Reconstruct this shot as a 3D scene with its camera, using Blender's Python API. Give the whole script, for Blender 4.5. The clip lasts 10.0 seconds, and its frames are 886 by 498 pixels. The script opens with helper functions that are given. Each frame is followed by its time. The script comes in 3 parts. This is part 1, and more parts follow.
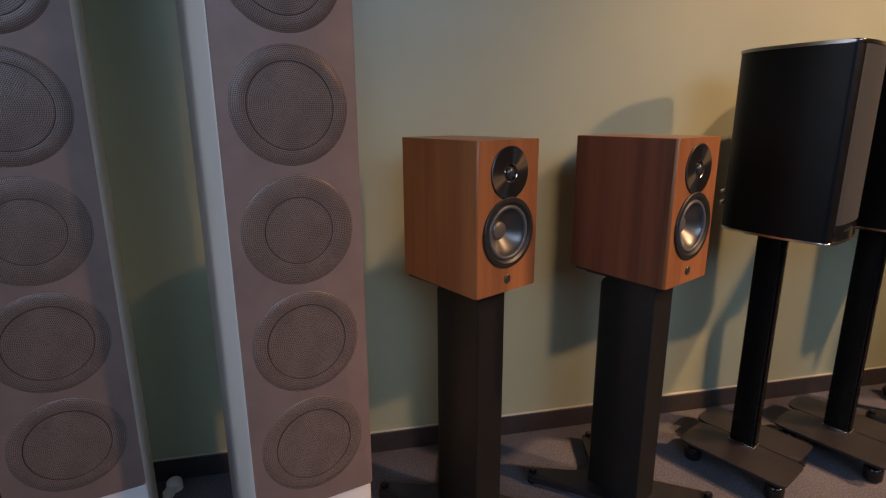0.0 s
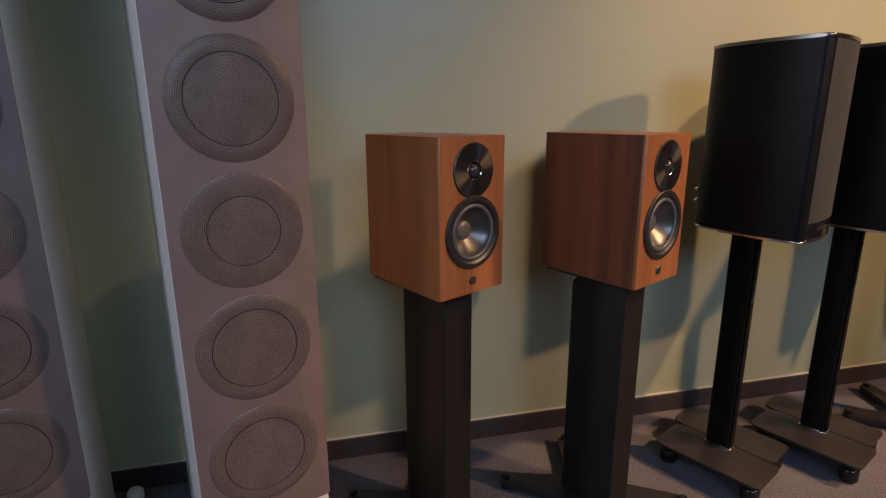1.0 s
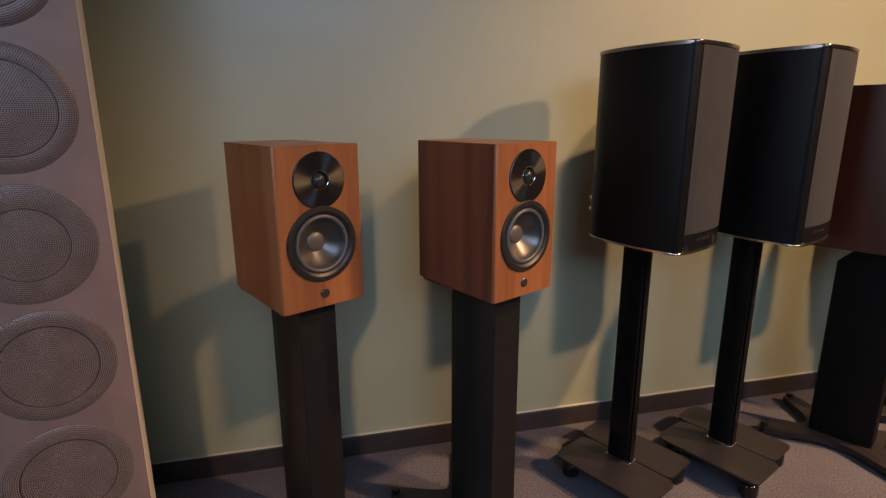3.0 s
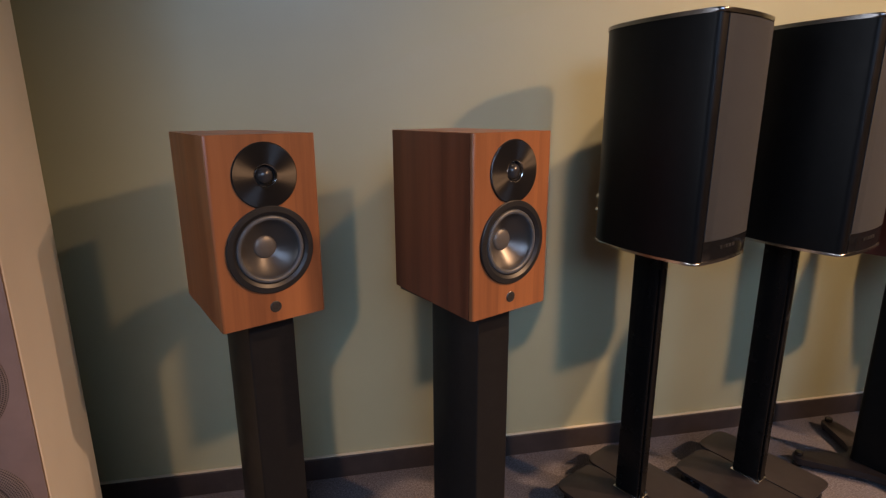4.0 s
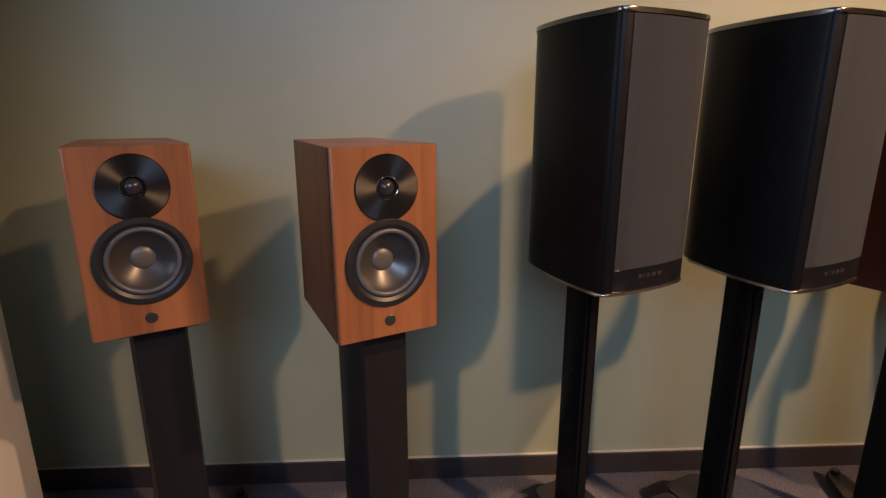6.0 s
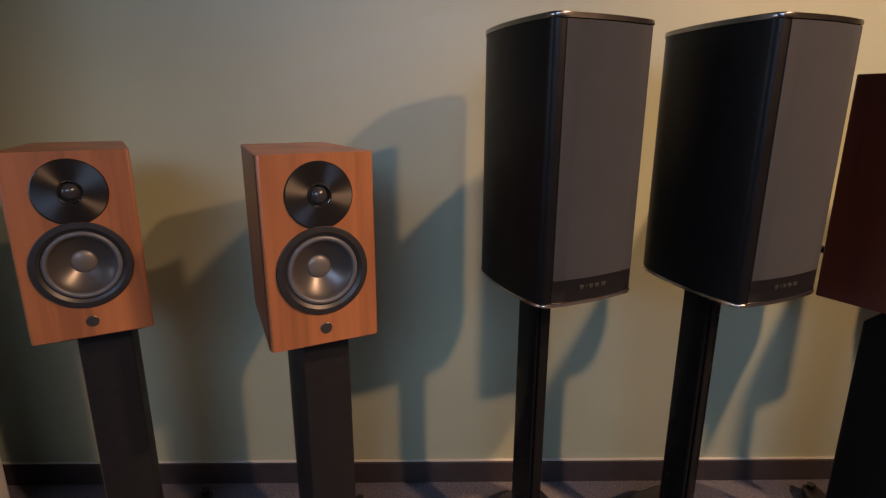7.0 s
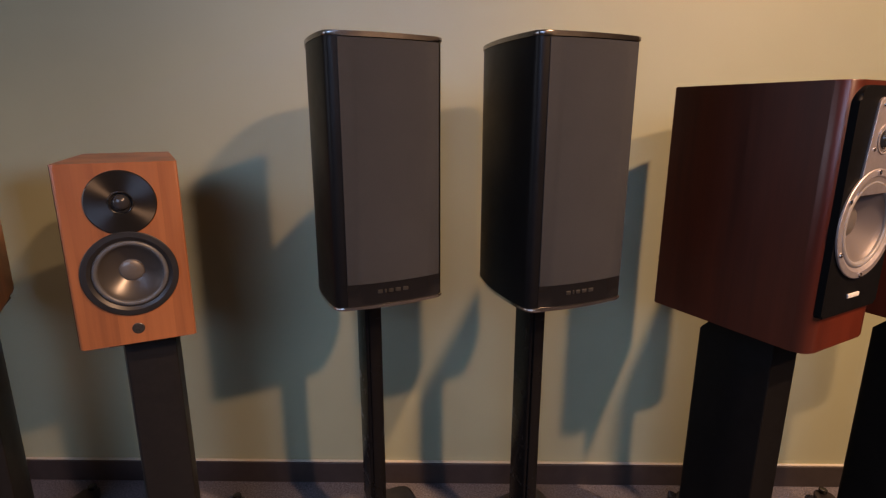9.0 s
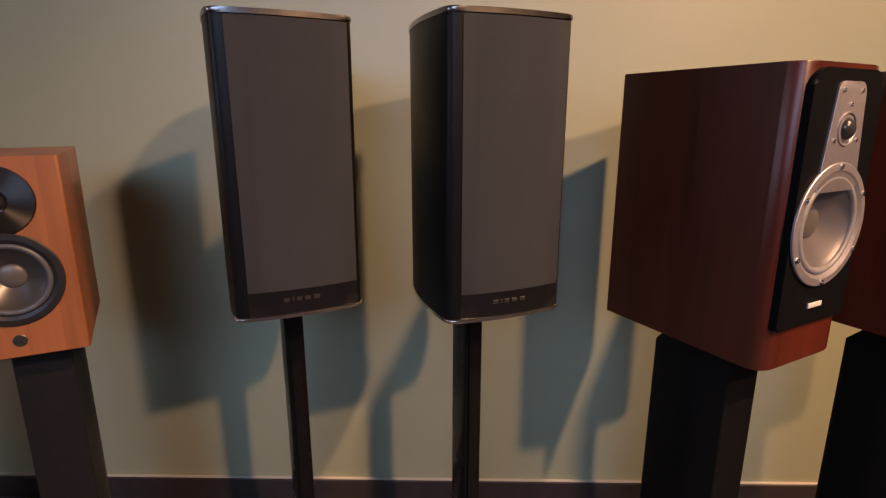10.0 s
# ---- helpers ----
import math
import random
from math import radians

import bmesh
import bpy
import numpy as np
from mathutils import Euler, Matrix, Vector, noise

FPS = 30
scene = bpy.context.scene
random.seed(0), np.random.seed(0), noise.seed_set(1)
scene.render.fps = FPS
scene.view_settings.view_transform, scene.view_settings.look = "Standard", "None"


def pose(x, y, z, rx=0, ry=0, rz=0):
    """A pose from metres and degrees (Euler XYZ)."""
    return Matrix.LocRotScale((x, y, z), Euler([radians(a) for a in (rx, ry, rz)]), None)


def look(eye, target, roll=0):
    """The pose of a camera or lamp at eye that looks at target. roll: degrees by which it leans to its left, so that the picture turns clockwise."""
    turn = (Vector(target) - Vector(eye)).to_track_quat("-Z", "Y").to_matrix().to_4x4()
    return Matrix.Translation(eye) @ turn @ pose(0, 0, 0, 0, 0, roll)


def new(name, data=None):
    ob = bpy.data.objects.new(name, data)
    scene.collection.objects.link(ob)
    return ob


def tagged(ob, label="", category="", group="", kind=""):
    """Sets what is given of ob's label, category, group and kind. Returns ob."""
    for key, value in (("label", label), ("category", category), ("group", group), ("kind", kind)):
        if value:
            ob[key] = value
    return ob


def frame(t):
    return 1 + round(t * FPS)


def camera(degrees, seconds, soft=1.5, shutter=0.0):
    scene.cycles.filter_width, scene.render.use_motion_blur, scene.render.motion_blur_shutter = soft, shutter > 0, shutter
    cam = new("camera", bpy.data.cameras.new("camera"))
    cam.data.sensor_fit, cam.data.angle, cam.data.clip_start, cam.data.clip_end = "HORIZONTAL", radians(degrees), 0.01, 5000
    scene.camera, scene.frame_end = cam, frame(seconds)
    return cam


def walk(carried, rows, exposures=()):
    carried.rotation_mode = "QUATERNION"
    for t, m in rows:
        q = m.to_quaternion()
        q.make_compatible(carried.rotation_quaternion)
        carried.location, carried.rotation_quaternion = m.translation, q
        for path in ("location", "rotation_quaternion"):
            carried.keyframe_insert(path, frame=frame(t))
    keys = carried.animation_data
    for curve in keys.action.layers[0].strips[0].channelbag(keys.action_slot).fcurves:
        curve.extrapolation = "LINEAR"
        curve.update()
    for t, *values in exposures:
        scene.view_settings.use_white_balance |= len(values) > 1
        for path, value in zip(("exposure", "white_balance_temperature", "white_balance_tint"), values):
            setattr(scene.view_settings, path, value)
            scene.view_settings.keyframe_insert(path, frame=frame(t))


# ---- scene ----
cam = camera(78.9, 10.0, soft=1.25)
PATH = [
    (0, (0.437, -0.007, 0.99), (0.857, 1.888, 0.506), -0.3),
    (0.5, (0.477, -0.006, 0.987), (0.922, 1.882, 0.5), -0.3),
    (1, (0.497, 0.016, 0.982), (0.954, 1.902, 0.497), -0.3),
    (1.5, (0.54, 0.029, 0.984), (1.014, 1.911, 0.501), -0.3),
    (2, (0.63, 0.006, 0.988), (1.105, 1.886, 0.498), -0.3),
    (2.5, (0.727, -0.034, 0.999), (1.193, 1.848, 0.508), -0.3),
    (2.7, (0.752, -0.033, 0.995), (1.222, 1.851, 0.514), -0.2),
    (3.8, (0.884, 0.09, 0.979), (1.282, 1.992, 0.507), -0.2),
    (4, (0.916, 0.117, 0.972), (1.284, 2.021, 0.483), -0.3),
    (4.5, (0.997, 0.152, 0.97), (1.329, 2.063, 0.481), -0.3),
    (5, (1.088, 0.152, 0.972), (1.339, 2.076, 0.487), -0.2),
    (5.5, (1.181, 0.14, 0.982), (1.341, 2.072, 0.491), -0.2),
    (7, (1.387, 0.153, 1.011), (1.412, 2.086, 0.498), 0.1),
    (7.5, (1.474, 0.161, 0.996), (1.502, 2.1, 0.506), 0.0),
    (8, (1.568, 0.146, 1.006), (1.599, 2.085, 0.518), 0.1),
    (8.5, (1.661, 0.125, 1.029), (1.694, 2.055, 0.506), 0.3),
    (9, (1.746, 0.112, 1.02), (1.724, 2.051, 0.532), 0.1),
    (9.5, (1.813, 0.15, 1.013), (1.784, 2.09, 0.531), 0.1),
    (10, (1.885, 0.208, 1.002), (1.85, 2.148, 0.516), 0.0),
]
EXPOSURE = [(0.0, 0.04, 7000, 2), (2.5, 0.08, 7000, 3), (5.0, 0.03, 6750, 4), (7.0, 0.0, 6700, 6), (10.0, -0.02, 6800, 10)]
walk(cam, [(t, look(eye, target, roll)) for t, eye, target, roll in PATH], exposures=EXPOSURE)

# ---------- world and lamps ----------
world = bpy.data.worlds.new("world")
scene.world = world
world.use_nodes = True
world.node_tree.nodes["Background"].inputs[0].default_value = (0.55, 0.7, 1.0, 1)
world.node_tree.nodes["Background"].inputs[1].default_value = 0.05


def lamp(name, kind, place, target, watts, colour, **more):
    data = bpy.data.lights.new(name, kind)
    data.energy, data.color = watts, colour
    for key, value in more.items():
        if key == "size":
            data.shape = "RECTANGLE"
            data.size, data.size_y = value
        elif key == "radius":
            data.shadow_soft_size = value
        elif key == "spread":
            data.spread = radians(value)
        elif key == "cone":
            data.spot_size, data.spot_blend = radians(value), 1.0
    ob = new(name, data)
    ob.matrix_world = look(place, target)
    return ob


WARM = (1.0, 0.585, 0.358)
lamp("ceiling_spot_a", "SPOT", (3.44, -0.93, 2.5), (1.5, 1.08, -0.3), 320, WARM, radius=0.06, cone=66)
lamp("ceiling_spot_b", "SPOT", (3.84, -0.08, 2.92), (2.45, 1.4, 0.25), 530, WARM, radius=0.05, cone=74)
# added cool fill that turns the wall shadows blue; no known window there
lamp("cool_fill_south", "AREA", (1.05, -2.97, 2.35), (1.45, 1.0, 0.8), 12.8, (0.43, 0.605, 1.0), size=(2.8, 1.25), spread=66)
# added side fill, made up to brighten the tower's left edge
lamp("cool_fill_west", "AREA", (-1.97, -0.5, 1.5), (0.25, 0.75, 0.8), 3.4, (0.74, 0.79, 1.0), size=(1.45, 1.25), spread=64)


# ---------- materials ----------
def material(name, colour, rough=0.5, metal=0.0, spec=0.5, coat=0.0):
    m = bpy.data.materials.new(name)
    m.use_nodes = True
    b = m.node_tree.nodes["Principled BSDF"]
    b.inputs["Base Color"].default_value = (*colour, 1)
    b.inputs["Roughness"].default_value = rough
    b.inputs["Metallic"].default_value = metal
    b.inputs["Specular IOR Level"].default_value = spec
    b.inputs["Coat Weight"].default_value = coat
    return m


class Graph:
    """Small helper to write node trees in few lines."""

    def __init__(self, m):
        self.tree = m.node_tree
        self.bsdf = self.tree.nodes["Principled BSDF"]

    def node(self, kind, **settings):
        n = self.tree.nodes.new(kind)
        for key, value in settings.items():
            setattr(n, key, value)
        return n

    def link(self, a, b):
        self.tree.links.new(a, b)

    def coords(self, scale=(1, 1, 1), jitter=False):
        tc, mp = self.node("ShaderNodeTexCoord"), self.node("ShaderNodeMapping")
        mp.inputs["Scale"].default_value = scale
        self.link(tc.outputs["Object"], mp.inputs[0])
        if jitter:
            info, mul = self.node("ShaderNodeObjectInfo"), self.node("ShaderNodeMath", operation="MULTIPLY")
            mul.inputs[1].default_value = 37.0
            self.link(info.outputs["Random"], mul.inputs[0])
            self.link(mul.outputs[0], mp.inputs["Location"])
        return mp.outputs[0]

    def noise(self, vec, scale, detail=3.0, rough=0.55):
        n = self.node("ShaderNodeTexNoise")
        n.inputs["Scale"].default_value, n.inputs["Detail"].default_value, n.inputs["Roughness"].default_value = scale, detail, rough
        self.link(vec, n.inputs["Vector"])
        return n.outputs[0]

    def ramp(self, value, stops):
        r = self.node("ShaderNodeValToRGB")
        while len(r.color_ramp.elements) < len(stops):
            r.color_ramp.elements.new(0.5)
        for e, (p, c) in zip(r.color_ramp.elements, stops):
            e.position, e.color = p, (*c, 1)
        self.link(value, r.inputs[0])
        return r.outputs[0]

    def mix(self, a, b, factor, blend="MIX"):
        n = self.node("ShaderNodeMix", data_type="RGBA", blend_type=blend)
        for value, slot in ((factor, n.inputs[0]), (a, n.inputs[6]), (b, n.inputs[7])):
            if hasattr(value, "links"):
                self.link(value, slot)
            else:
                slot.default_value = value if isinstance(value, float) else (*value, 1)
        return n.outputs[2]

    def math(self, op, a, b=None):
        n = self.node("ShaderNodeMath", operation=op)
        for slot, value in zip(n.inputs, (a, b)):
            if value is None:
                continue
            if hasattr(value, "links"):
                self.link(value, slot)
            else:
                slot.default_value = value
        return n.outputs[0]

    def rough(self, value, low, high):
        n = self.node("ShaderNodeMapRange")
        n.inputs["To Min"].default_value, n.inputs["To Max"].default_value = low, high
        self.link(value, n.inputs[0])
        self.link(n.outputs[0], self.bsdf.inputs["Roughness"])

    def bump(self, value, strength, distance):
        n = self.node("ShaderNodeBump")
        n.inputs["Strength"].default_value, n.inputs["Distance"].default_value = strength, distance
        self.link(value, n.inputs["Height"])
        self.link(n.outputs[0], self.bsdf.inputs["Normal"])

    def colour(self, value):
        self.link(value, self.bsdf.inputs["Base Color"])


def painted(name, colour, rough=0.6, bump=0.15, spots=0.0):
    m = material(name, colour, rough)
    g = Graph(m)
    v = g.coords()
    big, fine = g.noise(v, 1.6, 4), g.noise(v, 260, 2)
    dark = tuple(c * 0.9 for c in colour)
    light = tuple(min(1, c * 1.06) for c in colour)
    c = g.ramp(big, [(0.3, dark), (0.7, light)])
    if spots:
        s = g.ramp(g.noise(v, 9, 5, 0.7), [(0.72, (1, 1, 1)), (0.8, (0.72, 0.7, 0.66))])
        c = g.mix(c, s, spots, "MULTIPLY")
    g.colour(c)
    g.rough(g.noise(v, 5), rough - 0.08, rough + 0.08)
    g.bump(fine, bump, 0.0006)
    return m


def veneer(name, light, dark, strip, rough=0.38, coat=0.1, bands=0.62):
    """Wood veneer with upright grain, in leaves of differing tone."""
    m = material(name, light, rough, coat=coat)
    m.node_tree.nodes["Principled BSDF"].inputs["Coat Roughness"].default_value = 0.25
    g = Graph(m)
    v = g.coords((1, 1, 1), True)
    sep = g.node("ShaderNodeSeparateXYZ")
    g.link(v, sep.inputs[0])
    side = g.math("ADD", sep.outputs[0], sep.outputs[1])
    leaf = g.node("ShaderNodeTexWhiteNoise", noise_dimensions="1D")
    wob = g.noise(g.coords((1, 1, 0.4), True), 7, 1)
    side2 = g.math("ADD", side, g.math("MULTIPLY", wob, 0.012))
    g.link(g.math("FLOOR", g.math("DIVIDE", side2, strip)), leaf.inputs["W"])
    grain = g.noise(g.coords((1, 1, 0.045), True), 95, 5, 0.6)
    broad = g.noise(g.coords((1, 1, 0.1), True), 15, 3, 0.5)
    tone = g.math("ADD", g.math("MULTIPLY", leaf.outputs[0], 0.1), g.math("ADD", g.math("MULTIPLY", broad, bands), g.math("MULTIPLY", grain, 0.28)))
    g.colour(g.ramp(tone, [(0.22, dark), (0.5, tuple((a + b) / 2 for a, b in zip(dark, light))), (0.85, light)]))
    g.rough(grain, rough - 0.06, rough + 0.1)
    g.bump(grain, 0.12, 0.0004)
    return m


def satin(name, colour, rough, metal=0.0, wear=0.15, scale=40, spec=0.5):
    m = material(name, colour, rough, metal, spec)
    g = Graph(m)
    v = g.coords()
    n = g.noise(v, scale, 4, 0.6)
    g.colour(g.ramp(n, [(0.3, tuple(c * (1 - wear) for c in colour)), (0.7, tuple(min(1, c * (1 + wear)) for c in colour))]))
    g.rough(g.noise(v, scale * 0.4, 3), max(0.05, rough - 0.07), rough + 0.07)
    g.bump(g.noise(v, 700, 1), 0.08, 0.0003)
    return m


def spun(name, colour, rough, aniso, metal=0.85):
    """Metal or lacquer turned on a lathe: fine rings about the local y axis."""
    m = material(name, colour, rough, metal)
    g = Graph(m)
    sep = g.node("ShaderNodeSeparateXYZ")
    g.link(g.node("ShaderNodeTexCoord").outputs["Object"], sep.inputs[0])
    r = g.math("SQRT", g.math("ADD", g.math("MULTIPLY", sep.outputs[0], sep.outputs[0]), g.math("MULTIPLY", sep.outputs[2], sep.outputs[2])))
    n = g.node("ShaderNodeTexNoise", noise_dimensions="1D")
    n.inputs["Scale"].default_value, n.inputs["Detail"].default_value = 1500, 2
    g.link(r, n.inputs["W"])
    g.bump(n.outputs[0], 0.12, 0.0003)
    tan = g.node("ShaderNodeTangent", direction_type="RADIAL", axis="Y")
    g.link(tan.outputs[0], g.bsdf.inputs["Tangent"])
    g.bsdf.inputs["Anisotropic"].default_value = aniso
    g.bsdf.inputs["Anisotropic Rotation"].default_value = 0.0
    return m


def perforated(name, colour, pitch):
    """Sheet metal with rings of round holes about the local y axis."""
    m = material(name, colour, 0.42, 0.2)
    g = Graph(m)
    sep = g.node("ShaderNodeSeparateXYZ")
    g.link(g.node("ShaderNodeTexCoord").outputs["Object"], sep.inputs[0])
    x, z = sep.outputs[0], sep.outputs[2]
    r = g.math("DIVIDE", g.math("SQRT", g.math("ADD", g.math("MULTIPLY", x, x), g.math("MULTIPLY", z, z))), pitch)
    ring = g.math("FLOOR", r)
    count = g.math("ROUND", g.math("MULTIPLY", g.math("ADD", ring, 0.5), 6.2832))
    turn = g.math("DIVIDE", g.math("ARCTAN2", z, x), 6.2832)
    u = g.math("SUBTRACT", g.math("FRACT", g.math("MULTIPLY", turn, count)), 0.5)
    w = g.math("SUBTRACT", g.math("FRACT", r), 0.5)
    d = g.math("SQRT", g.math("ADD", g.math("MULTIPLY", u, u), g.math("MULTIPLY", w, w)))
    sheet = g.ramp(g.noise(g.coords(), 30, 3), [(0.3, tuple(c * 0.85 for c in colour)), (0.7, tuple(c * 1.1 for c in colour))])
    hole = g.ramp(d, [(0.26, (0, 0, 0)), (0.37, (1, 1, 1))])
    g.colour(g.mix((0.04, 0.03, 0.027), sheet, hole))
    g.bump(hole, 0.6, 0.0008)
    return m


def cloth(name, colour):
    m = material(name, colour, 0.9, 0, 0.3)
    g = Graph(m)
    v = g.coords()
    rows = g.node("ShaderNodeTexWave", bands_direction="Z")
    rows.inputs["Scale"].default_value, rows.inputs["Distortion"].default_value, rows.inputs["Detail"].default_value = 260, 1.5, 2
    g.link(v, rows.inputs[0])
    fine = g.noise(v, 900, 2)
    tone = g.math("ADD", g.math("MULTIPLY", rows.outputs["Fac"], 0.25), g.math("ADD", g.math("MULTIPLY", fine, 0.5), g.math("MULTIPLY", g.noise(v, 12, 3), 0.25)))
    g.colour(g.ramp(tone, [(0.2, tuple(c * 0.6 for c in colour)), (0.8, tuple(c * 1.35 for c in colour))]))
    g.bump(tone, 0.4, 0.0006)
    return m


def carpet_material():
    m = material("carpet", (0.13, 0.115, 0.125), 0.95, 0, 0.1)
    g = Graph(m)
    v = g.coords()
    tuft = g.node("ShaderNodeTexVoronoi")
    tuft.inputs["Scale"].default_value = 330
    g.link(v, tuft.inputs["Vector"])
    fleck = g.ramp(g.noise(v, 210, 4, 0.75), [(0.34, (0.075, 0.072, 0.086)), (0.5, (0.135, 0.131, 0.153)), (0.68, (0.225, 0.218, 0.25))])
    worn = g.ramp(g.noise(v, 6, 4), [(0.3, (0.82, 0.82, 0.84)), (0.7, (1, 1, 1))])
    g.colour(g.mix(fleck, worn, 1.0, "MULTIPLY"))
    g.bump(g.math("ADD", tuft.outputs["Distance"], g.noise(v, 60, 3)), 0.55, 0.003)
    return m


WALL = painted("sage_wall_paint", (0.33, 0.35, 0.236), 0.43, 0.2, 0.35)
WALL.node_tree.nodes["Principled BSDF"].inputs["Specular IOR Level"].default_value = 0.75
PLAIN = painted("plain_wall_paint", (0.2, 0.2, 0.2), 0.7)
CEILING = painted("ceiling_paint", (0.33, 0.33, 0.33), 0.8)
SKIRT = satin("skirting_vinyl", (0.03, 0.024, 0.0235), 0.5, 0, 0.2, 25)
CAULK = painted("skirting_bead", (0.55, 0.52, 0.45), 0.5)
CARPET = carpet_material()
WALNUT = veneer("walnut_veneer", (0.435, 0.166, 0.06), (0.1, 0.034, 0.016), 0.045)
# striped walnut; its darker tone also holds shade from the neighbouring speaker
WALNUT_STRIPED_SHADED = veneer("striped_walnut_shaded", (0.23, 0.07, 0.033), (0.028, 0.008, 0.006), 0.045, 0.38, 0.1, 0.75)
ROSEWOOD = veneer("rosewood_veneer", (0.118, 0.02, 0.0075), (0.018, 0.0042, 0.003), 0.6, 0.34, 0.1)
BLACK = satin("black_satin", (0.013, 0.013, 0.015), 0.38, 0, 0.2, 60)
STAND = satin("stand_powder_coat", (0.0085, 0.0082, 0.0085), 0.46, 0, 0.2, 60, 0.35)
STAND_BLACK = satin("stand_matt_black", (0.005, 0.0048, 0.005), 0.5, 0, 0.2, 60, 0.12)
BASEPLATE = satin("base_powder_coat", (0.018, 0.016, 0.0185), 0.4, 0, 0.2, 60, 0.35)
GLOSS = satin("gloss_black", (0.008, 0.008, 0.009), 0.16, 0, 0.1, 60)
POLE = satin("pole_black", (0.004, 0.004, 0.0045), 0.26, 0, 0.1, 60, 0.22)
RUBBER = satin("rubber", (0.014, 0.014, 0.015), 0.42, 0, 0.2, 80)
SURROUND = satin("rubber_roll", (0.075, 0.08, 0.088), 0.4, 0, 0.15, 80)
CONE = spun("pressed_cone", (0.12, 0.113, 0.107), 0.34, 0.0, 0.7)
CAP = satin("dust_cap", (0.12, 0.11, 0.1), 0.38, 0.3, 0.1, 80)
DISC = spun("spun_black_disc", (0.075, 0.07, 0.066), 0.33, 0.93)
DOME = satin("dome_fabric", (0.03, 0.03, 0.032), 0.2, 0, 0.1, 90)
SILVER = satin("cast_silver", (0.38, 0.36, 0.375), 0.45, 0.7, 0.1, 120)
CONE_GREY = spun("grey_cone", (0.15, 0.138, 0.14), 0.42, 0.0, 0.5)
CHROME = satin("chrome", (0.75, 0.75, 0.75), 0.14, 1.0, 0.05, 50)
RIM = satin("brushed_rim", (0.26, 0.245, 0.235), 0.25, 1.0, 0.1, 90)
BRIGHT = satin("polished_rim", (0.72, 0.69, 0.65), 0.24, 1.0, 0.1, 90)
BADGE = satin("badge_metal", (0.1, 0.095, 0.09), 0.35, 0.8, 0.3, 200)
PLATE = satin("bright_badge_plate", (0.8, 0.78, 0.76), 0.5, 0.35, 0.1, 200)
BAFFLE = satin("black_baffle", (0.0035, 0.0037, 0.0043), 0.55, 0, 0.2, 50, 0.08)
BODY = satin("black_aluminium", (0.004, 0.0039, 0.0044), 0.4, 0, 0.2, 60, 0.2)
GRILLE = cloth("grille_cloth", (0.026, 0.0285, 0.032))
WHITE = painted("white_lacquer", (0.84, 0.81, 0.79), 0.35, 0.05)
PANEL = satin("mauve_grille_panel", (0.25, 0.178, 0.16), 0.55, 0.1, 0.12, 14)
PERF = perforated("perforated_sheet", (0.235, 0.176, 0.155), 0.0028)
GROOVE = satin("grille_groove", (0.06, 0.045, 0.042), 0.6, 0.1, 0.15, 80)
LETTER = satin("raised_mark", (0.075, 0.073, 0.07), 0.3, 0.7)


# ---------- mesh helpers ----------
def part(name, bm, mat, parent=None, label="", loc=(0, 0, 0), smooth=True, angle=35):
    me = bpy.data.meshes.new(name)
    bmesh.ops.recalc_face_normals(bm, faces=bm.faces)
    for f in bm.faces:
        f.smooth = smooth
    for e in bm.edges:
        if len(e.link_faces) == 2 and e.calc_face_angle(0) > radians(angle):
            e.smooth = False
    bm.to_mesh(me)
    bm.free()
    me.materials.append(mat)
    ob = new(name, me)
    ob.location = loc
    if parent:
        ob.parent = parent
    if label:
        tagged(ob, label)
    return ob


def box(size, centre=(0, 0, 0), bevel=0.0, segments=2, edges="all"):
    bm = bmesh.new()
    bmesh.ops.create_cube(bm, size=1)
    bmesh.ops.scale(bm, vec=size, verts=bm.verts)
    bmesh.ops.translate(bm, vec=centre, verts=bm.verts)
    if bevel:
        chosen = list(bm.edges)
        if edges == "upright":
            chosen = [e for e in bm.edges if abs(e.verts[0].co.z - e.verts[1].co.z) > 1e-6]
        bmesh.ops.bevel(bm, geom=chosen, offset=bevel, segments=segments, profile=0.5, affect="EDGES")
    return bm


def prism(outline, z0, z1, bevel=0.0, segments=2):
    """An upright prism over a closed outline in x and y."""
    bm = bmesh.new()
    low = [bm.verts.new((x, y, z0)) for x, y in outline]
    high = [bm.verts.new((x, y, z1)) for x, y in outline]
    n = len(outline)
    a, b = bm.faces.new(low[::-1]), bm.faces.new(high)
    for i in range(n):
        bm.faces.new((low[i], low[(i + 1) % n], high[(i + 1) % n], high[i]))
    if bevel:
        bmesh.ops.bevel(bm, geom=list(a.edges) + list(b.edges), offset=bevel, segments=segments, profile=0.5, affect="EDGES")
    return bm


def slab(outline, y0, y1, bevel=0.0, segments=2):
    """A plate over a closed outline in x and z, from y0 (front) to y1."""
    bm = prism([(x, z) for x, z in outline], -y1, -y0, bevel, segments)
    bmesh.ops.rotate(bm, cent=(0, 0, 0), matrix=Matrix.Rotation(radians(90), 3, "X"), verts=bm.verts)
    return bm


